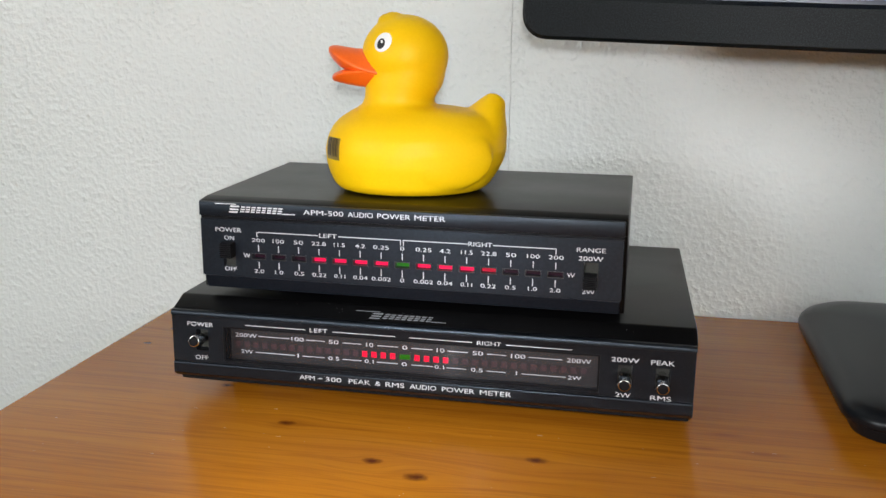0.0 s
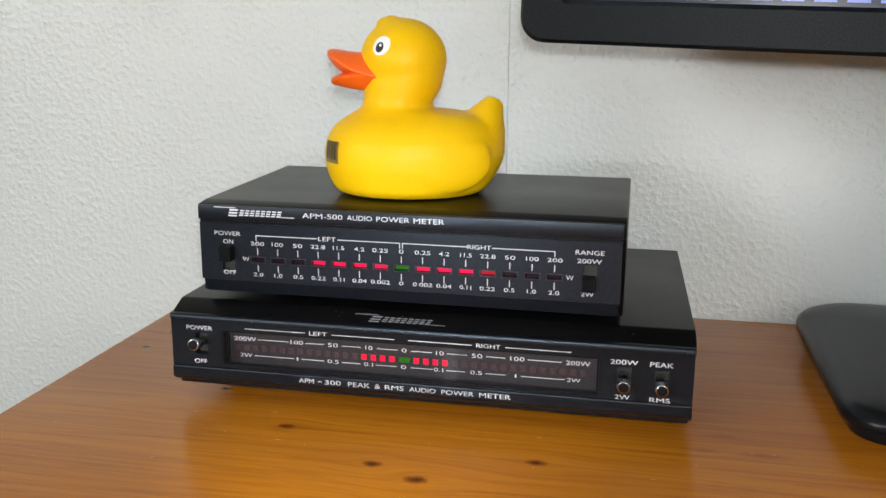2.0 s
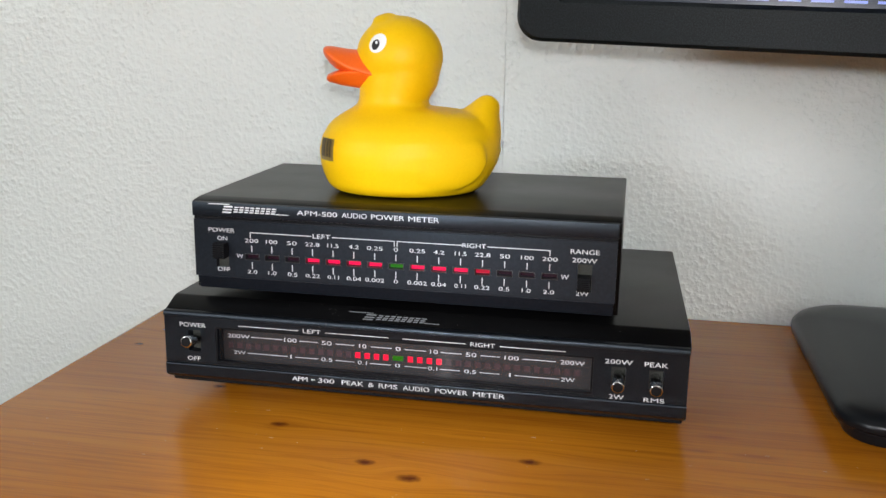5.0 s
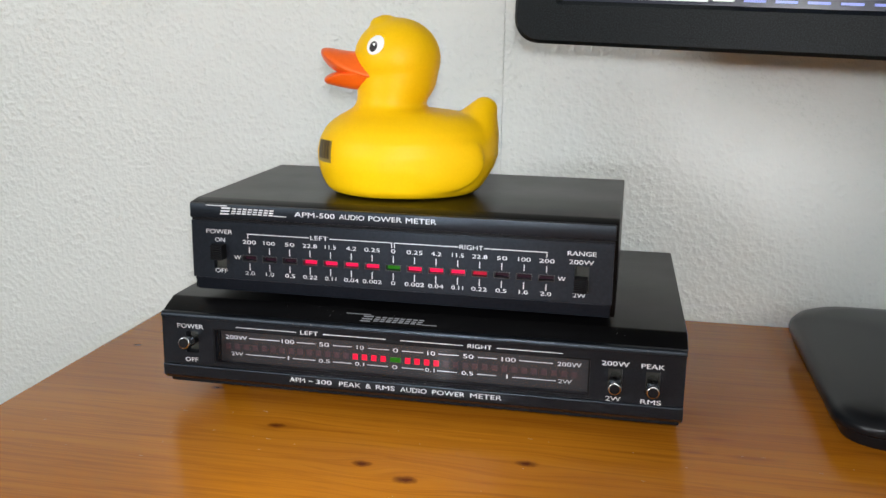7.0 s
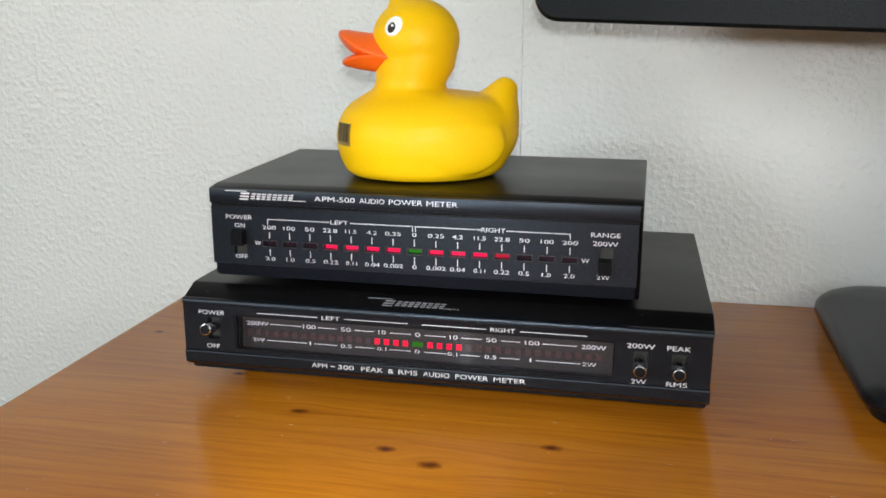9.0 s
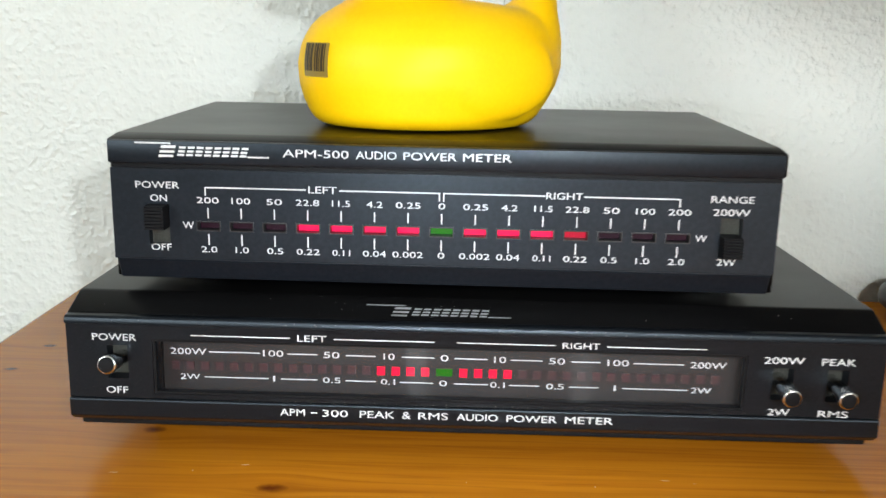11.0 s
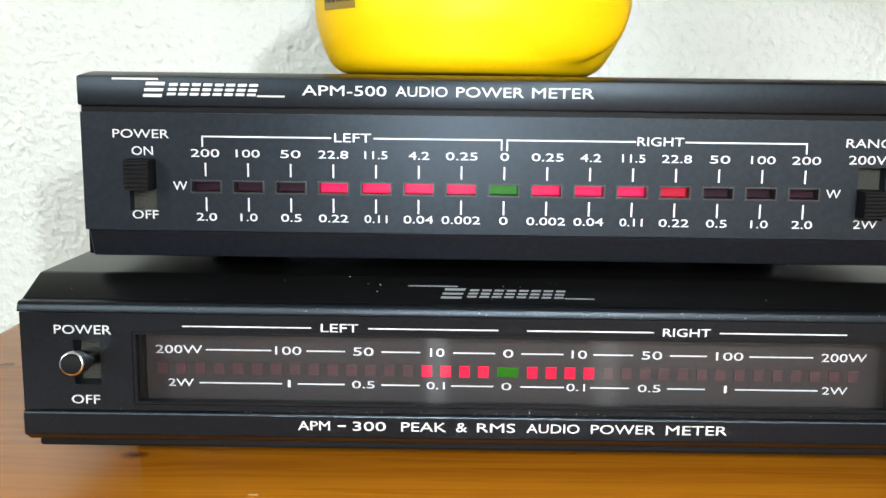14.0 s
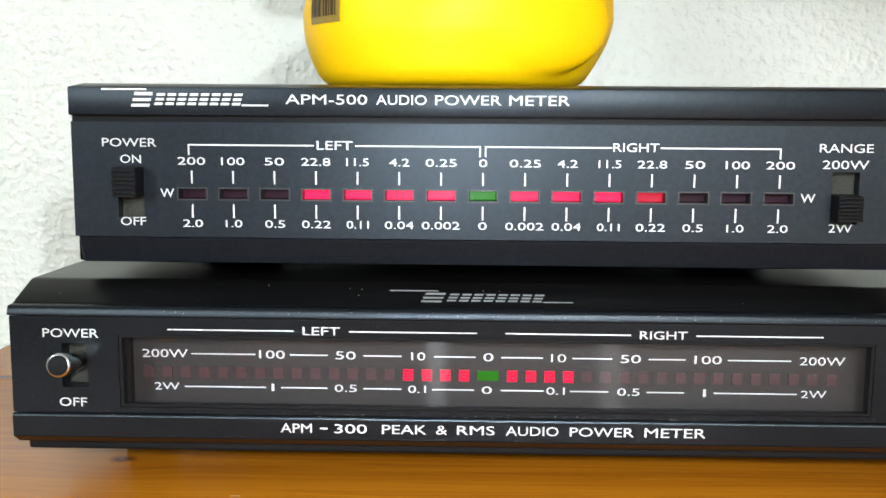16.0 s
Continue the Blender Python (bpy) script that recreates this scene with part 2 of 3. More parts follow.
M_DESK_DUST = surface("pale dust on varnish", (0.42, 0.25, 0.09), (0.60, 0.42, 0.24), 0.8, relief=0.0)
M_ACRYLIC = smoked_acrylic()
M_SCREEN = glow("lit screen, white page", (0.86, 0.92, 0.90), 1.15, (0.01, 0.01, 0.01))
M_SCREEN_BLUE = glow("lit screen, blue strokes", (0.32, 0.40, 1.0), 0.9, (0.01, 0.01, 0.01))
M_SCREEN_DARK = glow("lit screen, dark area", (0.02, 0.025, 0.06), 0.5, (0.01, 0.01, 0.01))
M_WHITE_PAINT = surface("white window paint", (0.76, 0.76, 0.74), (0.82, 0.82, 0.80), 0.4, grain=300.0)


# ---- shape helpers ----
def part(name, bm, material, parent=None, label="", smooth=False):
    me = bpy.data.meshes.new(name)
    bm.to_mesh(me)
    bm.free()
    for mt in (material if isinstance(material, (list, tuple)) else [material]):
        me.materials.append(mt)
    if smooth:
        for p in me.polygons:
            p.use_smooth = True
        me.set_sharp_from_angle(angle=radians(38))
    ob = new(name, me)
    ob.parent = parent
    return tagged(ob, label)


def thing(name, m, label, category, group="", kind=""):
    ob = new(name)
    ob.empty_display_size = 0.02
    ob.matrix_world = m
    return tagged(ob, label, category, group, kind)


def box(lo, hi, bevel=0.0, segments=2, bm=None):
    """A box between two corners, with rounded edges; added to bm if that is given."""
    b = bmesh.new()
    c = [(a + z) / 2 for a, z in zip(lo, hi)]
    s = [z - a for a, z in zip(lo, hi)]
    bmesh.ops.create_cube(b, size=1.0, matrix=Matrix.Translation(c) @ Matrix.Diagonal((*s, 1)))
    if bevel:
        bmesh.ops.bevel(b, geom=b.edges[:], offset=bevel, segments=segments, affect="EDGES", profile=0.5)
    return merged(b, bm)


def merged(b, bm):
    if bm is None:
        return b
    me = bpy.data.meshes.new("scratch")
    b.to_mesh(me)
    b.free()
    bm.from_mesh(me)
    bpy.data.meshes.remove(me)
    return bm


def extruded(profile, x0, x1, bevel=0.0, segments=2):
    """A closed (y, z) profile drawn out along x."""
    b = bmesh.new()
    f = b.faces.new([b.verts.new((x0, y, z)) for y, z in profile])
    r = bmesh.ops.extrude_face_region(b, geom=[f])
    bmesh.ops.translate(b, verts=[v for v in r["geom"] if isinstance(v, bmesh.types.BMVert)], vec=(x1 - x0, 0, 0))
    bmesh.ops.recalc_face_normals(b, faces=b.faces[:])
    if bevel:
        bmesh.ops.bevel(b, geom=b.edges[:], offset=bevel, segments=segments, affect="EDGES", profile=0.5)
    return b


def rod(radius, z0, z1, m=None, sides=28, rim=0.0, radius2=None):
    """An upright cylinder, its rims rounded, moved by m."""
    b = bmesh.new()
    bmesh.ops.create_cone(b, cap_ends=True, segments=sides, radius1=radius, radius2=radius if radius2 is None else radius2, depth=z1 - z0,
                          matrix=Matrix.Translation((0, 0, (z0 + z1) / 2)))
    if rim:
        ring = [e for e in b.edges if abs(e.verts[0].co.z - e.verts[1].co.z) < 1e-7]
        bmesh.ops.bevel(b, geom=ring, offset=rim, segments=3, affect="EDGES", profile=0.5)
    if m:
        bmesh.ops.transform(b, matrix=m, verts=b.verts[:])
    return b


def ball(radii, m, bm=None, u=36, v=24):
    b = bmesh.new()
    bmesh.ops.create_uvsphere(b, u_segments=u, v_segments=v, radius=1.0, matrix=m @ Matrix.Diagonal((*radii, 1)))
    return merged(b, bm)


def frame_plate(x0, x1, z0, z1, y0, y1, holes):
    """A plate that faces -y, with rectangular holes (x0, x1, z0, z1) cut through it."""
    xs = sorted({x0, x1, *[h[0] for h in holes], *[h[1] for h in holes]})
    zs = sorted({z0, z1, *[h[2] for h in holes], *[h[3] for h in holes]})
    b = bmesh.new()
    grid = {}

    def at(i, k, y):
        if (i, k, y) not in grid:
            grid[i, k, y] = b.verts.new((xs[i], y, zs[k]))
        return grid[i, k, y]

    def solid(i, k):
        if not (0 <= i < len(xs) - 1 and 0 <= k < len(zs) - 1):
            return False
        cx, cz = (xs[i] + xs[i + 1]) / 2, (zs[k] + zs[k + 1]) / 2
        return not any(h[0] < cx < h[1] and h[2] < cz < h[3] for h in holes)

    for i in range(len(xs) - 1):
        for k in range(len(zs) - 1):
            if not solid(i, k):
                continue
            b.faces.new([at(i, k, y0), at(i + 1, k, y0), at(i + 1, k + 1, y0), at(i, k + 1, y0)])
            b.faces.new([at(i, k, y1), at(i, k + 1, y1), at(i + 1, k + 1, y1), at(i + 1, k, y1)])
            for di, dk, p, q in ((-1, 0, (i, k), (i, k + 1)), (1, 0, (i + 1, k), (i + 1, k + 1)), (0, -1, (i, k), (i + 1, k)), (0, 1, (i, k + 1), (i + 1, k + 1))):
                if not solid(i + di, k + dk):
                    b.faces.new([at(*p, y0), at(*q, y0), at(*q, y1), at(*p, y1)])
    bmesh.ops.recalc_face_normals(b, faces=b.faces[:])
    return b


def lettering(body, parent, x, y, z, height, width, material, tilt=90.0):
    """Printed characters, centred on (x, z), facing -y, of that height and width."""
    cu = bpy.data.curves.new("lettering", "FONT")
    cu.body, cu.size, cu.offset = body, 1.0, 0.0
    cu.resolution_u = 3
    tmp = bpy.data.objects.new("lettering", cu)
    scene.collection.objects.link(tmp)
    dg = bpy.context.evaluated_depsgraph_get()
    me = bpy.data.meshes.new_from_object(tmp.evaluated_get(dg))
    bpy.data.objects.remove(tmp)
    bpy.data.curves.remove(cu)
    co = np.array([v.co for v in me.vertices])
    lo, hi = co.min(0), co.max(0)
    for v in me.vertices:
        v.co = ((v.co.x - (lo[0] + hi[0]) / 2) * width / (hi[0] - lo[0]), (v.co.y - (lo[1] + hi[1]) / 2) * height / (hi[1] - lo[1]), 0)
    me.materials.append(material)
    ob = new("lettering", me)
    ob.parent = parent
    ob.matrix_basis = pose(x, y, z, tilt, 0, 0)
    return ob


def stroke(parent, x0, x1, y, z0, z1, material=None, name="printed_line"):
    return part(name, box((x0, y, z0), (x1, y + 0.0001, z1)), material or M_INK, parent)


def emblem(parent, x0, x1, y, z0, z1, m=None, ink=None, label="white printed maker's mark"):
    """The maker's mark: slanted blocks of slats with a long top stroke and an end stroke."""
    ink = ink or M_INK
    w, h = x1 - x0, z1 - z0

    def slab(a, c, p, q, lean=0.28):
        b = bmesh.new()
        v = [(x0 + w * a + h * lean * p, z0 + h * p), (x0 + w * c + h * lean * p, z0 + h * p), (x0 + w * c + h * lean * q, z0 + h * q), (x0 + w * a + h * lean * q, z0 + h * q)]
        b.faces.new([b.verts.new((px, 0, pz)) for px, pz in v])
        return b

    ob = part("emblem", slab(0.0, 0.27, 0.90, 1.0, 0.0), ink, parent, label)
    ob.matrix_basis = m or pose(0, y, 0)
    # a taller first block, then a row of slanted blocks, each of three slats
    for p, q in ((0.0, 0.16), (0.30, 0.46), (0.62, 0.80)):
        part("emblem_block", slab(0.175, 0.285, p, q), ink, ob)
    for k in range(8):
        a = 0.312 + 0.0665 * k
        for p, q in ((0.10, 0.24), (0.34, 0.48), (0.60, 0.74)):
            part("emblem_block", slab(a, a + 0.050, p, q), ink, ob)
    part("emblem_block", slab(0.84, 1.0, 0.06, 0.15, 0.0), ink, ob)
    return ob


def slide_switch(parent, x, z, half_w, z0, z1, knob0, knob1):
    sw = part("slide_switch", box((x - half_w, 0.0035, z0), (x + half_w, 0.0045, z1)), M_SLOT, parent, "black ridged slide switch in its slot")
    outline = [(0.0034, knob0), (-0.0034, knob0)]
    for i in range(7):
        za, zc = knob0 + (knob1 - knob0) * (i + 0.15) / 7, knob0 + (knob1 - knob0) * (i + 0.6) / 7
        outline += [(-0.0044, za), (-0.0044, zc), (-0.0036, zc + 0.00015), (-0.0036, za + (knob1 - knob0) / 7 - 0.00015)]
    outline += [(-0.0034, knob1), (0.0034, knob1)]
    b = extruded(outline, x - half_w * 0.92, x + half_w * 0.84)
    part("knob", b, M_BLACK, sw)
    return sw


def toggle(parent, x, z, slot_h, half_w, tilt, turn=0.0):
    sw = part("toggle_switch", box((x - half_w, 0.0030, z - slot_h / 2), (x + half_w, 0.0040, z + slot_h / 2)), M_SLOT, parent, "chrome toggle switch with black tip in its slot")
    m = pose(x, 0.0035, z, 90 + tilt, 0, turn)
    lever = rod(0.0022, 0.0, 0.0148, m, 28, 0.0003, 0.0028)
    part("lever", lever, M_CHROME, sw, "chrome lever", True)
    ring = rod(0.0029, 0.0128, 0.0151, m, 28, 0.0005)
    part("rim", ring, M_CHROME, sw, smooth=True)
    part("tip", rod(0.0024, 0.0140, 0.0157, m, 24, 0.0005), M_BLACK, sw, "black tip", True)
    return sw


# ---- the room ----
X0, X1, Y0, Y1, H = -1.90, 2.40, -3.20, 0.200, 2.45


def slab_of_wall(name, boxes, label, material):
    b = bmesh.new()
    for lo, hi in boxes:
        box(lo, hi, bm=b)
    return tagged(part(name, b, material), label, "wall", kind="structure")


slab_of_wall("wall_north", [((X0 - 0.12, Y1 + 0.003, 0), (X1 + 0.12, Y1 + 0.12, H))], "plain wall behind the desk under its wallpaper", M_PLASTER)
slab_of_wall("wall_east", [((X1, Y0, 0), (X1 + 0.12, Y1 + 0.003, H))], "plain off-white plastered side wall of the room", M_PLASTER)
slab_of_wall("wall_west", [((X0 - 0.12, Y0, 0), (X0, -3.05, H)), ((X0 - 0.12, -1.85, 0), (X0, Y1 + 0.003, H)),
                           ((X0 - 0.12, -3.05, 0), (X0, -1.85, 0.90)), ((X0 - 0.12, -3.05, 2.15), (X0, -1.85, H))], "off-white plastered wall with a window opening", M_PLASTER)
# unseen opening in this wall, added behind the fill lamp
slab_of_wall("wall_south", [((X0 - 0.12, Y0 - 0.12, 0), (0.55, Y0, H)), ((2.05, Y0 - 0.12, 0), (X1 + 0.12, Y0, H)),
                            ((0.55, Y0 - 0.12, 0), (2.05, Y0, 0.90)), ((0.55, Y0 - 0.12, 2.15), (2.05, Y0, H))], "off-white plastered wall with a window opening", M_PLASTER)
tagged(part("floor", box((X0 - 0.12, Y0 - 0.12, -0.1), (X1 + 0.12, Y1 + 0.12, 0.0)), M_CARPET), "beige carpeted floor of the room", "floor", kind="structure")
tagged(part("ceiling", box((X0 - 0.12, Y0 - 0.12, H), (X1 + 0.12, Y1 + 0.12, H + 0.1)), M_PLASTER), "plain white painted ceiling", "ceiling", kind="structure")


def window_frame(name, m, width):
    w = thing(name, m, "white painted frame of an unseen window", "window", kind="structure")
    b = bmesh.new()
    for lo, hi in (((-width / 2, -0.03, 0), (width / 2, 0.03, 0.05)), ((-width / 2, -0.03, 1.20), (width / 2, 0.03, 1.25)),
                   ((-width / 2, -0.03, 0.05), (-width / 2 + 0.05, 0.03, 1.20)), ((width / 2 - 0.05, -0.03, 0.05), (width / 2, 0.03, 1.20))):
        box(lo, hi, bm=b)
    part("window_frame", b, M_WHITE_PAINT, w)


window_frame("window_1", pose(X0 - 0.08, -2.45, 0.90, 0, 0, 90), 1.20)
# unseen window, added to go with the fill lamp
window_frame("added_window", pose(1.30, Y0 - 0.08, 0.90), 1.50)

# wallpaper hangs in strips, with a fine open joint between two of them
paper = thing("wallpaper", pose(0, 0, 0), "white woodchip wallpaper with raised flecks and a fine joint", "wallpaper", kind="structure")
SEAM, WIDE = 0.1415, 0.53
for i in range(-4, 5):
    a, c = max(X0, SEAM + i * WIDE), min(X1, SEAM + (i + 1) * WIDE)
    if c - a > 0.02:
        part("wallpaper_strip", box((a + 0.00015, Y1, 0.002), (c - 0.00015, Y1 + 0.0025, H - 0.002), 0.0003, 2), M_WALLPAPER, paper)

# ---- the desk ----
desk = thing("desk", pose(0, 0, TOP), "varnished orange pine desk with knots and fine grain", "desk")
part("desktop", box((-0.0735, -0.62, -0.026), (1.25, 0.1955, 0.0), 0.003, 3), M_PINE, desk, smooth=True)
for lx in (-0.04, 1.16):
    for ly in (-0.58, 0.10):
        part("leg", box((lx, ly, -TOP), (lx + 0.06, ly + 0.06, -0.026), 0.004), M_PINE, desk)
part("apron", box((0.02, -0.56, -0.10), (1.16, -0.54, -0.026), 0.002), M_PINE, desk)


# ---- the lower meter ----
def lower_meter():
    W, D, FY = 0.254, 0.177, -0.002
    t = thing("peak_power_meter", pose(0, 0, TOP + 0.0002, 0, 0.12, 0), "black audio meter with toggle switches and smoked window on desk", "audio meter")
    cover = [(0.0, 0.0440), (0.0115, 0.0487), (D, 0.0487), (D, 0.0105), (0.006, 0.0105), (0.006, 0.0425), (0.0, 0.0425)]
    part("cover", extruded(cover, 0, W, 0.0010, 2), M_PAINT_BLACK, t, "black painted steel cover", True)
    part("base", box((0.0014, 0.0032, 0.0060), (W - 0.0014, D - 0.003, 0.0105), 0.0008), M_BLACK, t)
    for fx in (0.022, W - 0.022):
        for fy in (0.034, D - 0.022):
            part("foot", rod(0.007, 0.0, 0.0062, Matrix.Translation((fx, fy, 0)), 24, 0.0005), M_BLACK, t, "black rubber foot", True)
    win = (0.0272, 0.2112, 0.0188, 0.0370)
    slots = [(0.0163, 0.0292, 0.0110), (0.2225, 0.0279, 0.0105), (0.2393, 0.0277, 0.0105)]
    hw = 0.0032
    holes = [win] + [(x - hw, x + hw, z - h / 2, z + h / 2) for x, z, h in slots]
    fp = part("front_panel", frame_plate(0.0006, W - 0.0006, 0.0174, 0.0414, FY, 0.0028, holes), M_LOWER, t, "blue-black satin front panel")
    for a, c in ((0.0008, 0.0100), (W - 0.0100, W - 0.0008)):
        part("side_cheek", box((a, 0.0029, 0.0100), (c, 0.0063, 0.0430)), M_BLACK, t)
    rail = [(FY - 0.0010, 0.0417), (0.005, 0.0417), (0.005, 0.0441), (FY + 0.0002, 0.0441), (FY - 0.0004, 0.0436)]
    part("upper_rail", extruded(rail, 0.0004, W - 0.0004, 0.00025, 2), M_LOWER, t, "dusty rail over the window", True)
    chin = [(FY - 0.0001, 0.0171), (0.004, 0.0171), (0.005, 0.0090), (0.0005, 0.0090), (FY - 0.0004, 0.0112), (FY - 0.0005, 0.0166)]
    part("chin", extruded(chin, 0.0004, W - 0.0004, 0.0002, 1), M_LOWER, t)
    # display: board behind a smoked window
    YB = 0.0052
    board = part("display_board", box((win[0] - 0.001, YB, win[2] - 0.001), (win[1] + 0.001, YB + 0.0008, win[3] + 0.001)), M_RECESS, t, "dark board with white scale and red light bars")
    # narrow black strip in front of the board's left end
    part("left_strip", box((win[0] - 0.0008, YB - 0.0022, win[2] - 0.0008), (win[0] + 0.0012, YB - 0.0002, win[3] + 0.0008)), M_BLACK, board)
    part("display_window", box((win[0] + 0.0001, -0.0012, win[2] + 0.0001), (win[1] - 0.0001, -0.0004, win[3] - 0.0001)), M_ACRYLIC, t, "smoked clear window")
    # narrow black frame darkens the window's edge, where no lip stands
    lip = frame_plate(win[0] + 0.0001, win[1] - 0.0001, win[2] + 0.0001, win[3] - 0.0001, FY + 0.0002, -0.0012, [(win[0] + 0.0009, win[1] - 0.0009, win[2] + 0.0008, win[3] - 0.0008)])
    part("window_dark_edge", lip, M_BLACK, t)

    def px(p):
        return 0.118 + (p - 895) / 7098

    yt = YB - 0.0002
    for body, p, w in (("200W", 316, 82), ("100", 508, 46), ("50", 640, 36), ("10", 770, 25), ("0", 895, 18), ("10", 1020, 27), ("50", 1148, 36), ("100", 1285, 48), ("200W", 1487, 80)):
        lettering(body, board, px(p), yt, 0.0308, 0.0021, w / 7098, M_INK)
    for a, c in ((363, 478), (540, 608), (672, 740), (798, 872), (918, 992), (1045, 1115), (1180, 1245), (1320, 1432)):
        stroke(board, px(a), px(c), yt, 0.0306, 0.0309)
    for body, p, w in (("2W", 318, 45), ("1", 509, 5), ("0.5", 640, 40), ("0.1", 768, 32), ("0", 893, 18), ("0.1", 1016, 33), ("0.5", 1146, 40), ("1", 1281, 5), ("2W", 1475, 45)):
        lettering(body, board, px(p), yt, 0.0223, 0.0019, w / 7098, M_INK)
    for a, c in ((350, 496), (524, 607), (672, 740), (795, 870), (918, 995), (1042, 1110), (1178, 1245), (1298, 1445)):
        stroke(board, px(a), px(c), yt, 0.0221, 0.0224)
    for side in (-1, 1):
        for i in range(18):
            x = 0.118 + side * (0.00607 + 0.00469 * i)
            lit = i < 4
            part("bar_light", box((x - 0.00125, yt - 0.0002, 0.0246), (x + 0.00125, yt + 0.0001, 0.0274), 0.0), M_RED_SQUARE if lit else M_BAR_OFF, board, "glowing red segment" if lit else "unlit dark red segment")
    part("bar_light", box((0.118 - 0.0026, yt - 0.0002, 0.0248), (0.118 + 0.0026, yt + 0.0001, 0.0272)), M_GREEN, board, "glowing green segment")
    # print on the front
    y = FY - 0.0001
    for a, c in ((0.0394, 0.0702), (0.0838, 0.1149), (0.1218, 0.1521), (0.1679, 0.1984)):
        stroke(fp, a, c, y, 0.0383, 0.0386)
    lettering("LEFT", fp, 0.0770, y, 0.0385, 0.0020, 0.0090, M_INK)
    lettering("RIGHT", fp, 0.1600, y, 0.0385, 0.0020, 0.0114, M_INK)
    for body, x, z, w in (("POWER", 0.0156, 0.0373, 0.0137), ("OFF", 0.0156, 0.0200, 0.0068), ("200W", 0.2224, 0.0356, 0.0124), ("2W", 0.2222, 0.0187, 0.0068), ("PEAK", 0.2391, 0.0355, 0.0104), ("RMS", 0.2390, 0.0185, 0.0092)):
        lettering(body, fp, x, y, z, 0.0022, w, M_INK)
    ch = [o for o in t.children if o.name.startswith("chin")][0]
    yc = FY - 0.0005
    LINE = ((("APM", 526, 582), ("-", 596, 610), ("300", 622, 680), ("PEAK", 707, 786), ("&", 803, 823), ("RMS", 840, 907), ("AUDIO", 927, 1020), ("POWER", 1040, 1153), ("METER", 1172, 1280)))
    for body, a, c in LINE:
        lettering(body, ch, 0.067 + ((a + c) / 2 - 527) / 7231, yc, 0.0142, 0.0004 if body == "-" else 0.0023, (c - a) / 7231, M_INK)
    # mark on the sloping brow, greyer than the other print
    slope = math.degrees(math.atan2(0.0047, 0.0115))
    emblem(t, 0.0930, 0.1385, 0, 0.0, 0.0056, Matrix.Translation((0, 0.0023, 0.04514)) @ pose(0, 0, 0, slope - 90, 0, 0), M_INK_GREY, "grey printed maker's mark")
    toggle(t, 0.0163, 0.0292, 0.0110, hw, -9)
    toggle(t, 0.2225, 0.0279, 0.0105, hw, 4)
    toggle(t, 0.2393, 0.0277, 0.0105, hw, 4)
    return t


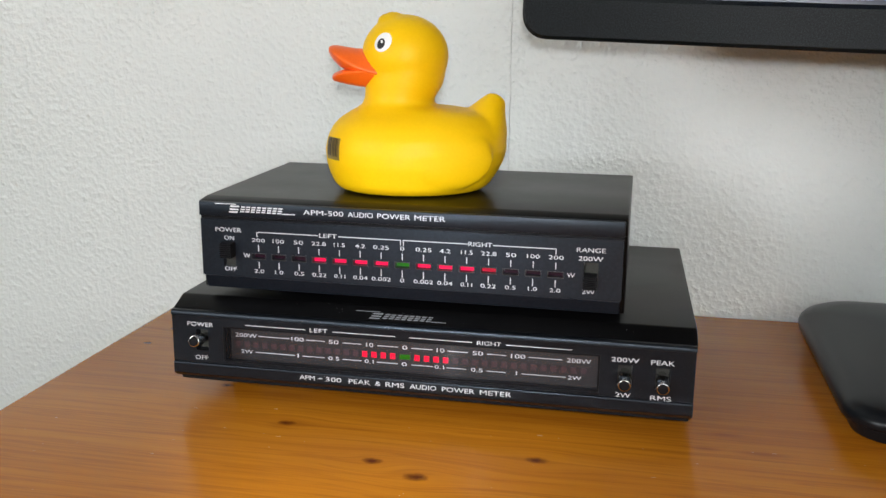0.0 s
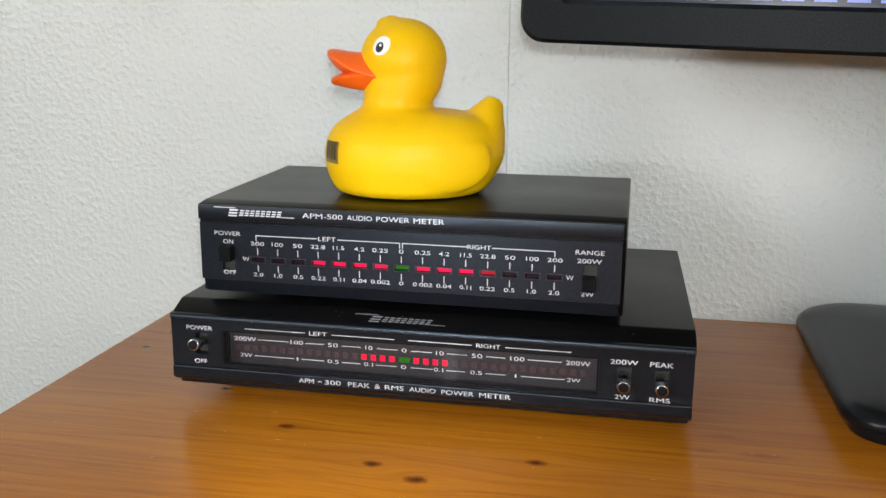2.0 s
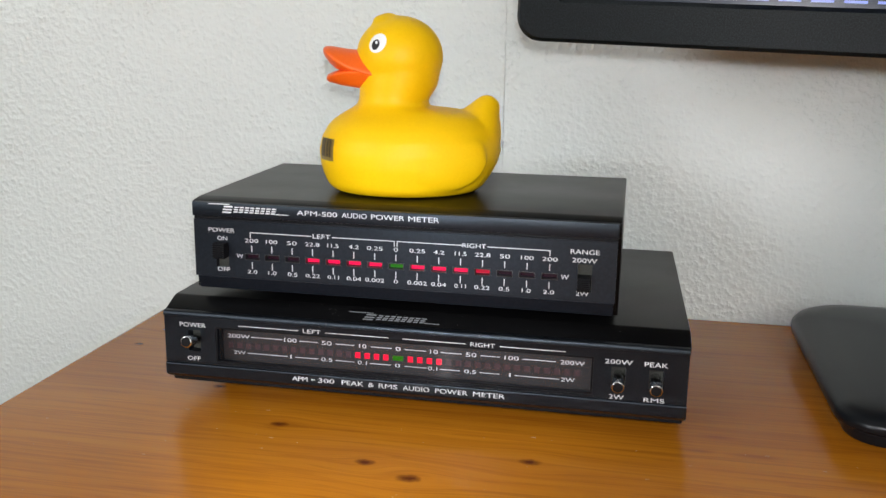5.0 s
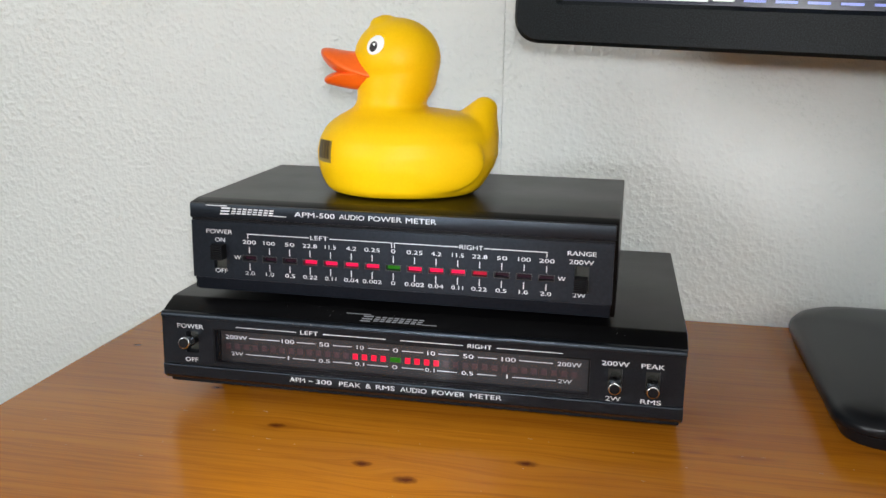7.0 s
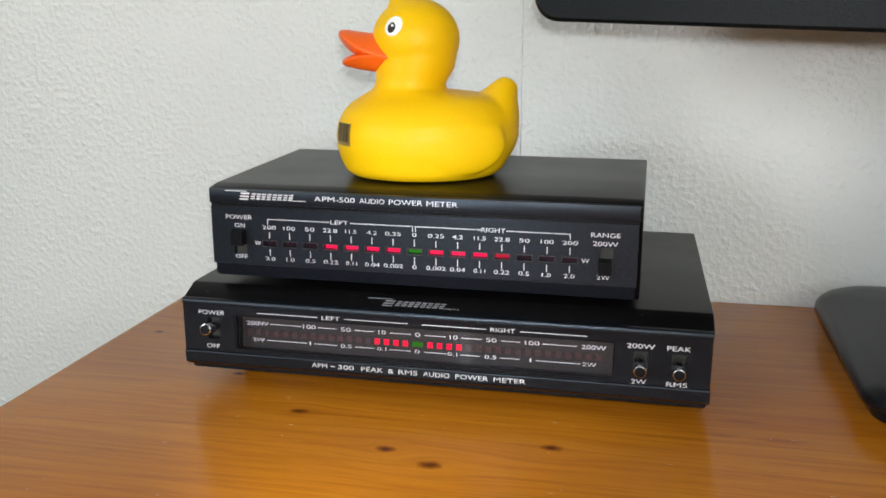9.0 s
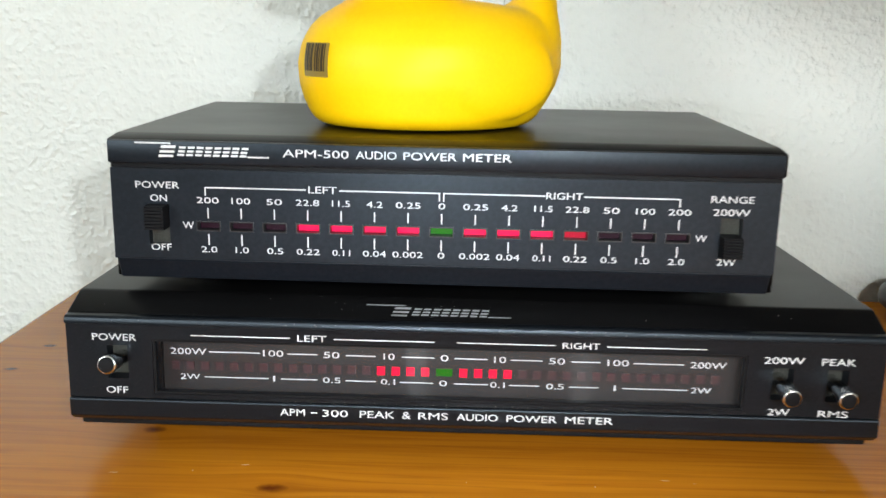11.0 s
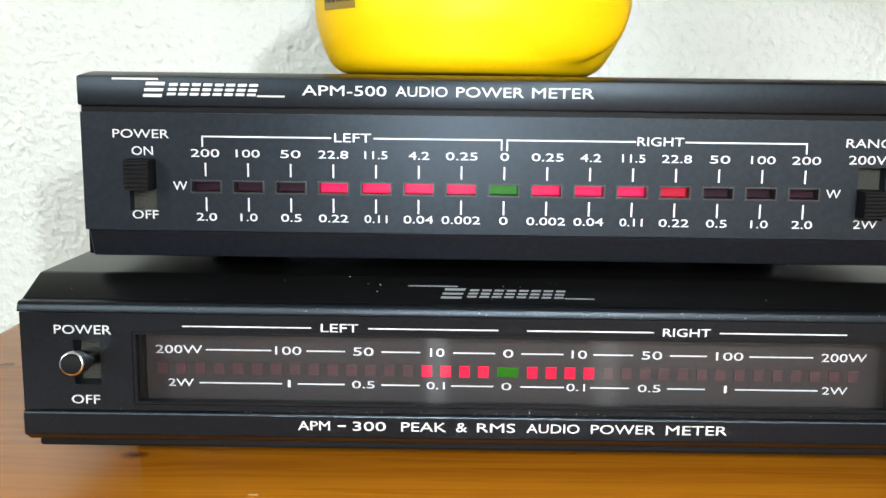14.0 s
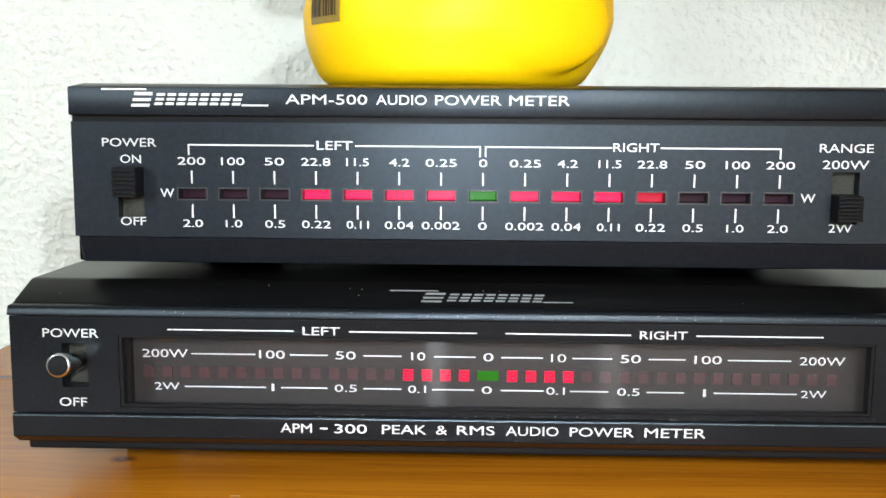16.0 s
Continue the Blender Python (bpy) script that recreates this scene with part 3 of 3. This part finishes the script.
# ---- the upper meter ----
def upper_meter():
    W, D = 0.2085, 0.123
    UX, UY, UZ = 0.0122, 0.0085, TOP + 0.0487
    t = thing("power_meter", pose(UX, UY, UZ, 0, 0, -0.8), "black audio meter with red lights, standing on another meter", "audio meter")
    Z = UZ
    top, lip, low, bot = 0.8404 - Z, 0.8303 - Z, 0.8001 - Z, 0.7932 - Z
    # the cover rises slightly to the back
    cover = [(0.0016, lip), (0.0016, top - 0.0029), (0.0105, top - 0.0017), (D, top), (D, bot), (0.0047, bot), (0.0047, lip)]
    part("cover", extruded(cover, 0, W, 0.0007, 2), M_PAINT_BLACK, t, "black painted steel cover", True)
    part("brow_band", box((0.0009, -0.0003, lip + 0.0001), (W - 0.0013, 0.0030, top - 0.0030), 0.0004, 2), M_FRONT, t, smooth=True)
    part("chassis_strip", box((0.0012, 0.0013, 0.8276 - Z), (W - 0.0016, 0.0062, 0.8312 - Z)), M_BLACK, t)
    slots = [(0.028 - UX, 0.8112), (0.2050 - UX, 0.8112)]
    hw, s0, s1 = 0.0033, 0.8048 - Z, 0.8177 - Z
    leds = [0.0435 - UX + 0.01039 * i for i in range(15)]
    lz, lh, lw = 0.8110 - Z, 0.0014, 0.0036
    holes = [(x - hw, x + hw, s0, s1) for x, _ in slots] + [(x - lw, x + lw, lz - lh, lz + lh) for x in leds]
    fp = part("front_panel", frame_plate(0.0012, W - 0.0016, low, 0.8288 - Z, 0.0004, 0.0046, holes), M_FRONT, t, "blue-black satin front panel")
    chin = [(0.0008, low - 0.0003), (0.006, low - 0.0003), (0.006, bot), (0.0034, bot)]
    part("chin", extruded(chin, 0.0018, W - 0.0022, 0.0003, 1), M_FRONT, t)
    for fx in (0.024, W - 0.024):
        for fy in (0.060, D - 0.02):
            ft = part("foot", rod(0.007, 0.0, bot + 0.0002, Matrix.Translation((fx, fy, 0)), 24, 0.0005), M_BLACK, t, "black rubber foot", True)
            part("screw", rod(0.0016, 0, 0.0010, Matrix.Translation((fx - 0.010, fy - 0.044, bot - 0.0012)), 14, 0.0003), M_CHROME, ft, smooth=True)
    for i, x in enumerate(leds):
        k = abs(i - 7)
        mt, tag = (M_GREEN, "glowing green light") if k == 0 else (M_RED_ON, "glowing red light") if k < 4 else (M_RED_DIM if i > 7 else M_RED_ON, "glowing red light") if k == 4 else (M_RED_OFF, "unlit dark red light")
        light = part("indicator_light", box((x - lw + 0.0002, 0.0032, lz - lh + 0.0002), (x + lw - 0.0002, 0.0044, lz + lh - 0.0002), 0.0002, 1), mt, t, tag)
        part("surround", frame_plate(x - lw - 0.00022, x + lw + 0.00022, lz - lh - 0.00022, lz + lh + 0.00022, 0.0002, 0.0034, [(x - lw + 0.00012, x + lw - 0.00012, lz - lh + 0.00012, lz + lh - 0.00012)]), M_SURROUND, light)
    y = 0.0003

    def wx(x):
        return x - UX

    for i, x in enumerate(leds):
        k = abs(i - 7)
        up, dn = (("0", 15), ("0.25", 55), ("4.2", 36), ("11.5", 40), ("22.8", 52), ("50", 35), ("100", 42), ("200", 50))[k], (("0", 15), ("0.002", 68), ("0.04", 52), ("0.11", 40), ("0.22", 52), ("0.5", 36), ("1.0", 30), ("2.0", 36))[k]
        lettering(up[0], fp, x, y, 0.8192 - Z, 0.0019, up[1] / 7180, M_INK)
        lettering(dn[0], fp, x, y, 0.8036 - Z, 0.0019, dn[1] / 7180, M_INK)
        stroke(fp, x - 0.00019, x + 0.00019, y, 0.8136 - Z, 0.8168 - Z)
        stroke(fp, x - 0.00019, x + 0.00019, y, 0.8050 - Z, 0.8084 - Z)
    zb = 0.8232 - Z
    for a, c in ((0.0427, 0.0742), (0.0845, 0.1156), (0.1166, 0.1478), (0.1597, 0.1890)):
        stroke(fp, wx(a), wx(c), y, zb - 0.00018, zb + 0.00018)
    for a in (0.0427, 0.11525, 0.1166, 0.18865):
        stroke(fp, wx(a), wx(a) + 0.00036, y, zb - 0.0025, zb - 0.0002)
    for body, x, z, w in (("LEFT", 0.0794, 0.8233, 0.0089), ("RIGHT", 0.1537, 0.8233, 0.0112), ("POWER", 0.0280, 0.8237, 0.0137), ("ON", 0.0282, 0.8196, 0.0052), ("OFF", 0.0284, 0.8040, 0.0064),
                          ("W", 0.0372, 0.8112, 0.0035), ("W", 0.1960, 0.8112, 0.0035), ("RANGE", 0.2047, 0.8235, 0.0130), ("200W", 0.2047, 0.8195, 0.0112), ("2W", 0.2043, 0.8039, 0.0058)):
        lettering(body, fp, wx(x), y, z - Z, 0.0021, w, M_INK)
    band = [o for o in t.children if o.name.startswith("cover")][0]
    yb = -0.0004
    for body, a, c in (("APM-500", 535, 680), ("AUDIO", 696, 785), ("POWER", 800, 916), ("METER", 930, 1036)):
        lettering(body, band, wx(0.116 + ((a + c) / 2 - 884) / 7180), yb, 0.8345 - Z, 0.0024, (c - a) / 7180, M_INK)
    emblem(t, wx(0.0218), wx(0.0632), yb, 0.8325 - Z, 0.8370 - Z)
    slide_switch(t, slots[0][0], 0.8112 - Z, hw, s0, s1, 0.8102 - Z, 0.8176 - Z)
    slide_switch(t, slots[1][0], 0.8112 - Z, hw, s0, s1, 0.8058 - Z, 0.8122 - Z)
    return t


# ---- the rubber duck ----
def rubber_duck(m):
    t = thing("rubber_duck", m @ Matrix.Diagonal((0.98, 0.98, 0.94, 1)), "yellow rubber duck with orange beak and brown barcode sticker", "rubber duck")
    mm = 0.001

    def place(x, y, z, rx=0, ry=0, rz=0):
        return pose(x * mm, y * mm, z * mm, rx, ry, rz)

    def egg(x, y, z, a, b, c, ry=0, rz=0, bm=None):
        return ball((a * mm, b * mm, c * mm), place(x, y, z, 0, ry, rz), bm)

    # torso, drawn up in oval rings from the flat underside to the neck
    b = bmesh.new()
    rings = []
    for z, xl, xr, w in ((-0.3, -38, 33, 29.5), (0.6, -41, 36, 32), (3.4, -43.8, 39.2, 34.6), (9, -46.3, 42.8, 36), (15, -47.9, 46, 37.5), (22, -48.4, 48, 38), (29, -47, 47.2, 36.8), (35, -43.9, 44.6, 34),
                         (38.5, -40.6, 42, 31), (41, -37, 39, 28), (43, -33.8, 33, 25), (44.6, -31.0, 22, 22.5), (45.8, -29.3, 10.5, 20.3), (47.4, -28.0, 8.6, 19.2), (50, -27.4, 9.4, 19), (53.5, -27.2, 11.6, 19.2), (57, -27.4, 13.6, 19.6), (64, -26, 15, 20)):
        c, a = (xl + xr) / 2, (xr - xl) / 2
        rings.append([b.verts.new(((c + a * math.cos(2 * math.pi * i / 48)) * mm, w * math.sin(2 * math.pi * i / 48) * mm, z * mm)) for i in range(48)])
    for p, q in zip(rings, rings[1:]):
        for i in range(48):
            b.faces.new([p[i], p[(i + 1) % 48], q[(i + 1) % 48], q[i]])
    b.faces.new(rings[0][::-1]), b.faces.new(rings[-1])
    bmesh.ops.recalc_face_normals(b, faces=b.faces[:])
    egg(-6.2, 0, 72.2, 22.6, 21.2, 21.6, bm=b)
    egg(-12.0, 0, 89.6, 8.6, 8.0, 4.6, ry=8, bm=b)
    egg(-11.5, 0, 92.2, 5.0, 4.4, 3.0, ry=12, bm=b)
    # tail, rising to a blunt point
    for i in range(9):
        f = i / 8
        egg(29 + 12.2 * f ** 0.85, 0, 27 + 20.2 * f, 18.7 - 14.2 * f, 24 - 18.5 * f, 15 - 8.6 * f, ry=-58 * f, bm=b)
    egg(33, 0, 39.5, 9.5, 11, 6.0, ry=-35, bm=b)
    for s in (-1, 1):
        egg(17.5, s * 30.5, 18.0, 21.0, 5.0, 14.6, ry=-5, rz=-s * 14.0, bm=b)
        egg(28.5, s * 26.6, 22.0, 9.5, 4.6, 9.5, ry=-25, rz=-s * 21, bm=b)
    body = part("body", b, M_YELLOW, t, "smooth yellow body with moulded wings")
    rm = body.modifiers.new("fuse", "REMESH")
    rm.mode, rm.voxel_size, rm.use_smooth_shade = "VOXEL", 0.0011, True
    sm = body.modifiers.new("soften", "SMOOTH")
    sm.factor, sm.iterations = 0.5, 11
    # beak: two open bills
    b = bmesh.new()

    def bill(rows, sides=16):
        rings = []
        for x, zc, hw, hh, lift in rows:
            ring = []
            for i in range(sides):
                a = 2 * math.pi * i / sides
                sy, sz = math.cos(a), math.sin(a)
                ring.append(b.verts.new((x * mm, hw * sy * mm, (zc + hh * sz * abs(sz) ** 0.45 + lift * sy * sy) * mm)))
            rings.append(ring)
        for p, q in zip(rings, rings[1:]):
            for i in range(sides):
                b.faces.new([p[i], p[(i + 1) % sides], q[(i + 1) % sides], q[i]])
        b.faces.new(rings[0][::-1]), b.faces.new(rings[-1])

    bill([(-10, 69, 14.5, 7.2, -7.4), (-20, 68.9, 14.6, 7.0, -6.8), (-29, 69.3, 13, 6.6, -4.6), (-36, 70.1, 12.2, 6.6, -2.6), (-40.5, 71.6, 11, 5.9, -0.6), (-43.6, 73.4, 8.4, 4.1, 0), (-45.3, 74.5, 5.2, 2.3, 0), (-45.9, 74.8, 2, 1, 0)])
    bill([(-10, 59.8, 13.4, 6.0, 4.2), (-20, 59.9, 13.8, 5.9, 4.4), (-29, 60.1, 12.8, 5.4, 4.0), (-36, 60.5, 11.8, 4.5, 3.0), (-40.5, 60.6, 10.2, 3.3, 1.6), (-43.2, 60.3, 7.4, 2.2, 0.6), (-44.3, 60.2, 3.5, 1.1, 0)])
    bmesh.ops.recalc_face_normals(b, faces=b.faces[:])
    bk = part("beak", b, M_ORANGE, t, "orange open beak", True)
    sub = bk.modifiers.new("round", "SUBSURF")
    sub.levels = sub.render_levels = 2
    # eyes: flat painted ovals that follow the head
    for s in (-1, 1):
        def oval(cx, cz, a, c, lift, lean):
            o = bmesh.new()
            rings = []
            for k in range(5):
                ring = []
                for i in range(24):
                    an = 2 * math.pi * i / 24
                    dx, dz = a * k / 4 * math.cos(an), c * k / 4 * math.sin(an)
                    x, z = cx + dx * math.cos(lean) + dz * math.sin(lean), cz - dx * math.sin(lean) + dz * math.cos(lean)
                    e = max(0.02, 1 - ((x + 6.2) / 22.6) ** 2 - ((z - 72.2) / 21.6) ** 2)
                    ring.append(o.verts.new((x * mm, s * (21.2 * math.sqrt(e) + lift) * mm, z * mm)))
                    if k == 0:
                        break
                rings.append(ring)
            for i in range(24):
                o.faces.new([rings[0][0], rings[1][i], rings[1][(i + 1) % 24]])
            for p, q in zip(rings[1:], rings[2:]):
                for i in range(24):
                    o.faces.new([p[i], q[i], q[(i + 1) % 24], p[(i + 1) % 24]])
            bmesh.ops.recalc_face_normals(o, faces=o.faces[:])
            return o

        eye = part("eye", oval(-17.7, 79.2, 3.8, 5.4, 0.15, 0.58), M_EYE, t, "white painted eye", True)
        part("pupil", oval(-18.8, 78.4, 1.8, 2.8, 0.28, 0.36), M_PUPIL, eye, "black pupil", True)
        part("glint", oval(-18.4, 79.5, 0.6, 0.8, 0.36, 0.0), M_EYE, eye, "small white dot", True)
    return t


def sticker_on(duck):
    """A small film sticker on the breast, with dark upright strokes."""
    mm = 0.001

    def patch(w0, w1, z0, z1, lift):
        o = bmesh.new()
        g = []
        for i in range(7):
            row = []
            for k in range(7):
                a = math.radians(w0 + (w1 - w0) * i / 6)
                z = z0 + (z1 - z0) * k / 6
                r = 1 - ((z - 21) / 58) ** 2
                row.append(o.verts.new(((-0.4 - (47.8 * r + lift) * math.cos(a)) * mm, -(38 * r + lift) * math.sin(a) * mm, z * mm)))
            g.append(row)
        for i in range(6):
            for k in range(6):
                o.faces.new([g[i][k], g[i][k + 1], g[i + 1][k + 1], g[i + 1][k]])
        bmesh.ops.recalc_face_normals(o, faces=o.faces[:])
        return o

    s = part("sticker", patch(14.0, 33.5, 17.6, 29.4, 0.25), M_STICKER, duck, "small brown film sticker with dark strokes", True)
    for a, c in ((15.5, 16.7), (17.3, 18.9), (19.4, 20.1), (20.7, 22.5), (23.9, 24.9), (25.4, 26.9), (27.4, 28.1), (28.7, 30.3), (30.8, 31.5)):
        part("printed_bar", patch(a, c, 19.6, 29.2, 0.4), M_STICKER_BAR, s)
    return s


# ---- the computer screen ----
MONITOR = pose(0.1638, 0.055, 0.9166, 0, 1.8, -9)


def monitor():
    t = thing("monitor", MONITOR, "black computer monitor with wide grained bezel, switched on", "monitor")
    W, HH, D = 0.51, 0.33, 0.045
    side, under = 0.0225, 0.0205
    b = bmesh.new()

    def rounded(x0, x1, z0, z1, r, y):
        pts = []
        for cx, cz, a0 in ((x0 + r, z0 + r, 180), (x1 - r, z0 + r, 270), (x1 - r, z1 - r, 0), (x0 + r, z1 - r, 90)):
            for i in range(7):
                a = math.radians(a0 + 15 * i)
                pts.append((cx + r * math.cos(a), y, cz + r * math.sin(a)))
        return pts

    loops = [rounded(0.003, W - 0.003, 0.003, HH - 0.003, 0.009, D), rounded(0, W, 0, HH, 0.012, 0.012), rounded(0, W, 0, HH, 0.012, 0.0025), rounded(0.0018, W - 0.0018, 0.0018, HH - 0.0018, 0.011, 0.0),
             rounded(side - 0.002, W - side + 0.002, under - 0.002, HH - side + 0.002, 0.002, 0.0), rounded(side, W - side, under, HH - side, 0.001, 0.0028)]
    rings = [[b.verts.new(p) for p in lp] for lp in loops]
    n = len(rings[0])
    for p, q in zip(rings, rings[1:]):
        for i in range(n):
            b.faces.new([p[i], p[(i + 1) % n], q[(i + 1) % n], q[i]])
    b.faces.new(rings[0])
    bmesh.ops.recalc_face_normals(b, faces=b.faces[:])
    part("bezel", b, M_BEZEL, t, "grained charcoal bezel with rounded corner", True)
    sc = part("screen", box((side, 0.0030, under), (W - side, 0.0040, HH - side)), M_SCREEN_DARK, t, "lit screen showing a pale page")
    part("picture", box((side + 0.001, 0.0026, under + 0.0016), (side + 0.068, 0.0030, HH - side)), M_SCREEN, sc)
    for i in range(22):
        x = side + 0.070 + 0.0135 * i
        part("picture", box((x, 0.0026, under + 0.0020), (x + 0.0095, 0.0030, under + 0.0032)), M_SCREEN if i < 1 else M_SCREEN_BLUE, sc)
    # stand
    st = part("stand_base", stand_base(), M_BASE, t, "satin charcoal stand base with rounded corners", True)
    st.matrix_basis = MONITOR.inverted() @ pose(0.3215, 0.003, TOP, 0, 0, -1.2)
    part("stand_neck", box((0.225, 0.030, TOP + 0.015 - 0.9166), (0.295, 0.055, 0.08), 0.004), M_BASE, t, smooth=True)
    return t


def stand_base():
    W, D, R, RB = 0.200, 0.186, 0.022, 0.034
    b = bmesh.new()

    def ring(inset, z, lift=0.0):
        pts = []
        for fx, fy, a0, full in ((0, 0, 180, R), (1, 0, 270, R), (1, 1, 0, RB), (0, 1, 90, RB)):
            r = max(0.004, full - inset * 0.6)
            cx, cy = (W - inset - r if fx else inset + r), (D - inset - r if fy else inset + r)
            for i in range(9):
                a = math.radians(a0 + 90 / 8 * i)
                y = cy + r * math.sin(a)
                pts.append(b.verts.new((cx + r * math.cos(a), y, z + lift * y / D)))
        return pts

    # an upright foot, a fine step, then the rolled edge and the top that rises to the back
    rings = [ring(0.0075, 0.0), ring(0.0058, 0.0006), ring(0.0050, 0.0022), ring(0.0046, 0.0066), ring(0.0040, 0.0071), ring(0.0024, 0.0072), ring(0.0006, 0.0084), ring(0.0, 0.0102, 0.001),
             ring(0.0006, 0.0124, 0.002), ring(0.0030, 0.0145, 0.003), ring(0.0075, 0.0157, 0.004), ring(0.016, 0.0164, 0.0045), ring(0.045, 0.0172, 0.005)]
    n = len(rings[0])
    for p, q in zip(rings, rings[1:]):
        for i in range(n):
            b.faces.new([p[i], p[(i + 1) % n], q[(i + 1) % n], q[i]])
    b.faces.new(rings[0]), b.faces.new(rings[-1])
    bmesh.ops.recalc_face_normals(b, faces=b.faces[:])
    return b


def dust():
    """Fine pale dust caught on the brow, the rail and the foot of the lower meter's window."""
    rng = random.Random(4)
    b = bmesh.new()
    for i in range(620):
        x = min(0.250, max(0.004, rng.gauss(0.125, 0.055)))
        u = rng.random()
        if u < 0.50:
            y, z = -0.0029, 0.0418 + 0.0016 * rng.random()
        elif u < 0.58:
            f = rng.random()
            y, z = 0.0004 + 0.0105 * f, 0.0442 + 0.0043 * f + 0.0002
        else:
            y, z = -0.00225, 0.0171 + 0.0009 * rng.random()
        q = 0.00002 + 0.00008 * rng.random() ** 4
        box((x - q * (1 + 2 * rng.random()), y - q, z - q), (x + q, y + q, z + q), bm=b)
    ob = part("dust", b, M_DUST)
    ob.matrix_world = pose(0, 0, TOP)
    tagged(ob, "fine pale dust specks on the lower meter's front edges", "dust", kind="stuff")


def desk_dust():
    """Pale flecks and hairline scuffs on the varnish in front of the meters."""
    rng = random.Random(9)
    b = bmesh.new()
    for i in range(90):
        x, y = -0.05 + 0.40 * rng.random(), -0.16 + 0.150 * rng.random()
        a, c = 0.00018 + 0.0010 * rng.random() ** 3, 0.00009 + 0.00009 * rng.random()
        box((x - a, y - c, 0.0), (x + a, y + c, 0.00005), bm=b)
    ob = part("desk_dust", b, M_DESK_DUST)
    ob.matrix_world = pose(0, 0, TOP + 0.00002)
    tagged(ob, "pale dust flecks and scuffs on the varnished desk", "dust", kind="stuff")


lower_meter()
upper_meter()
dust()
desk_dust()
duck = rubber_duck(pose(0.1106, 0.0632, 0.8397, 0, 0, 15))
sticker_on(duck)
monitor()
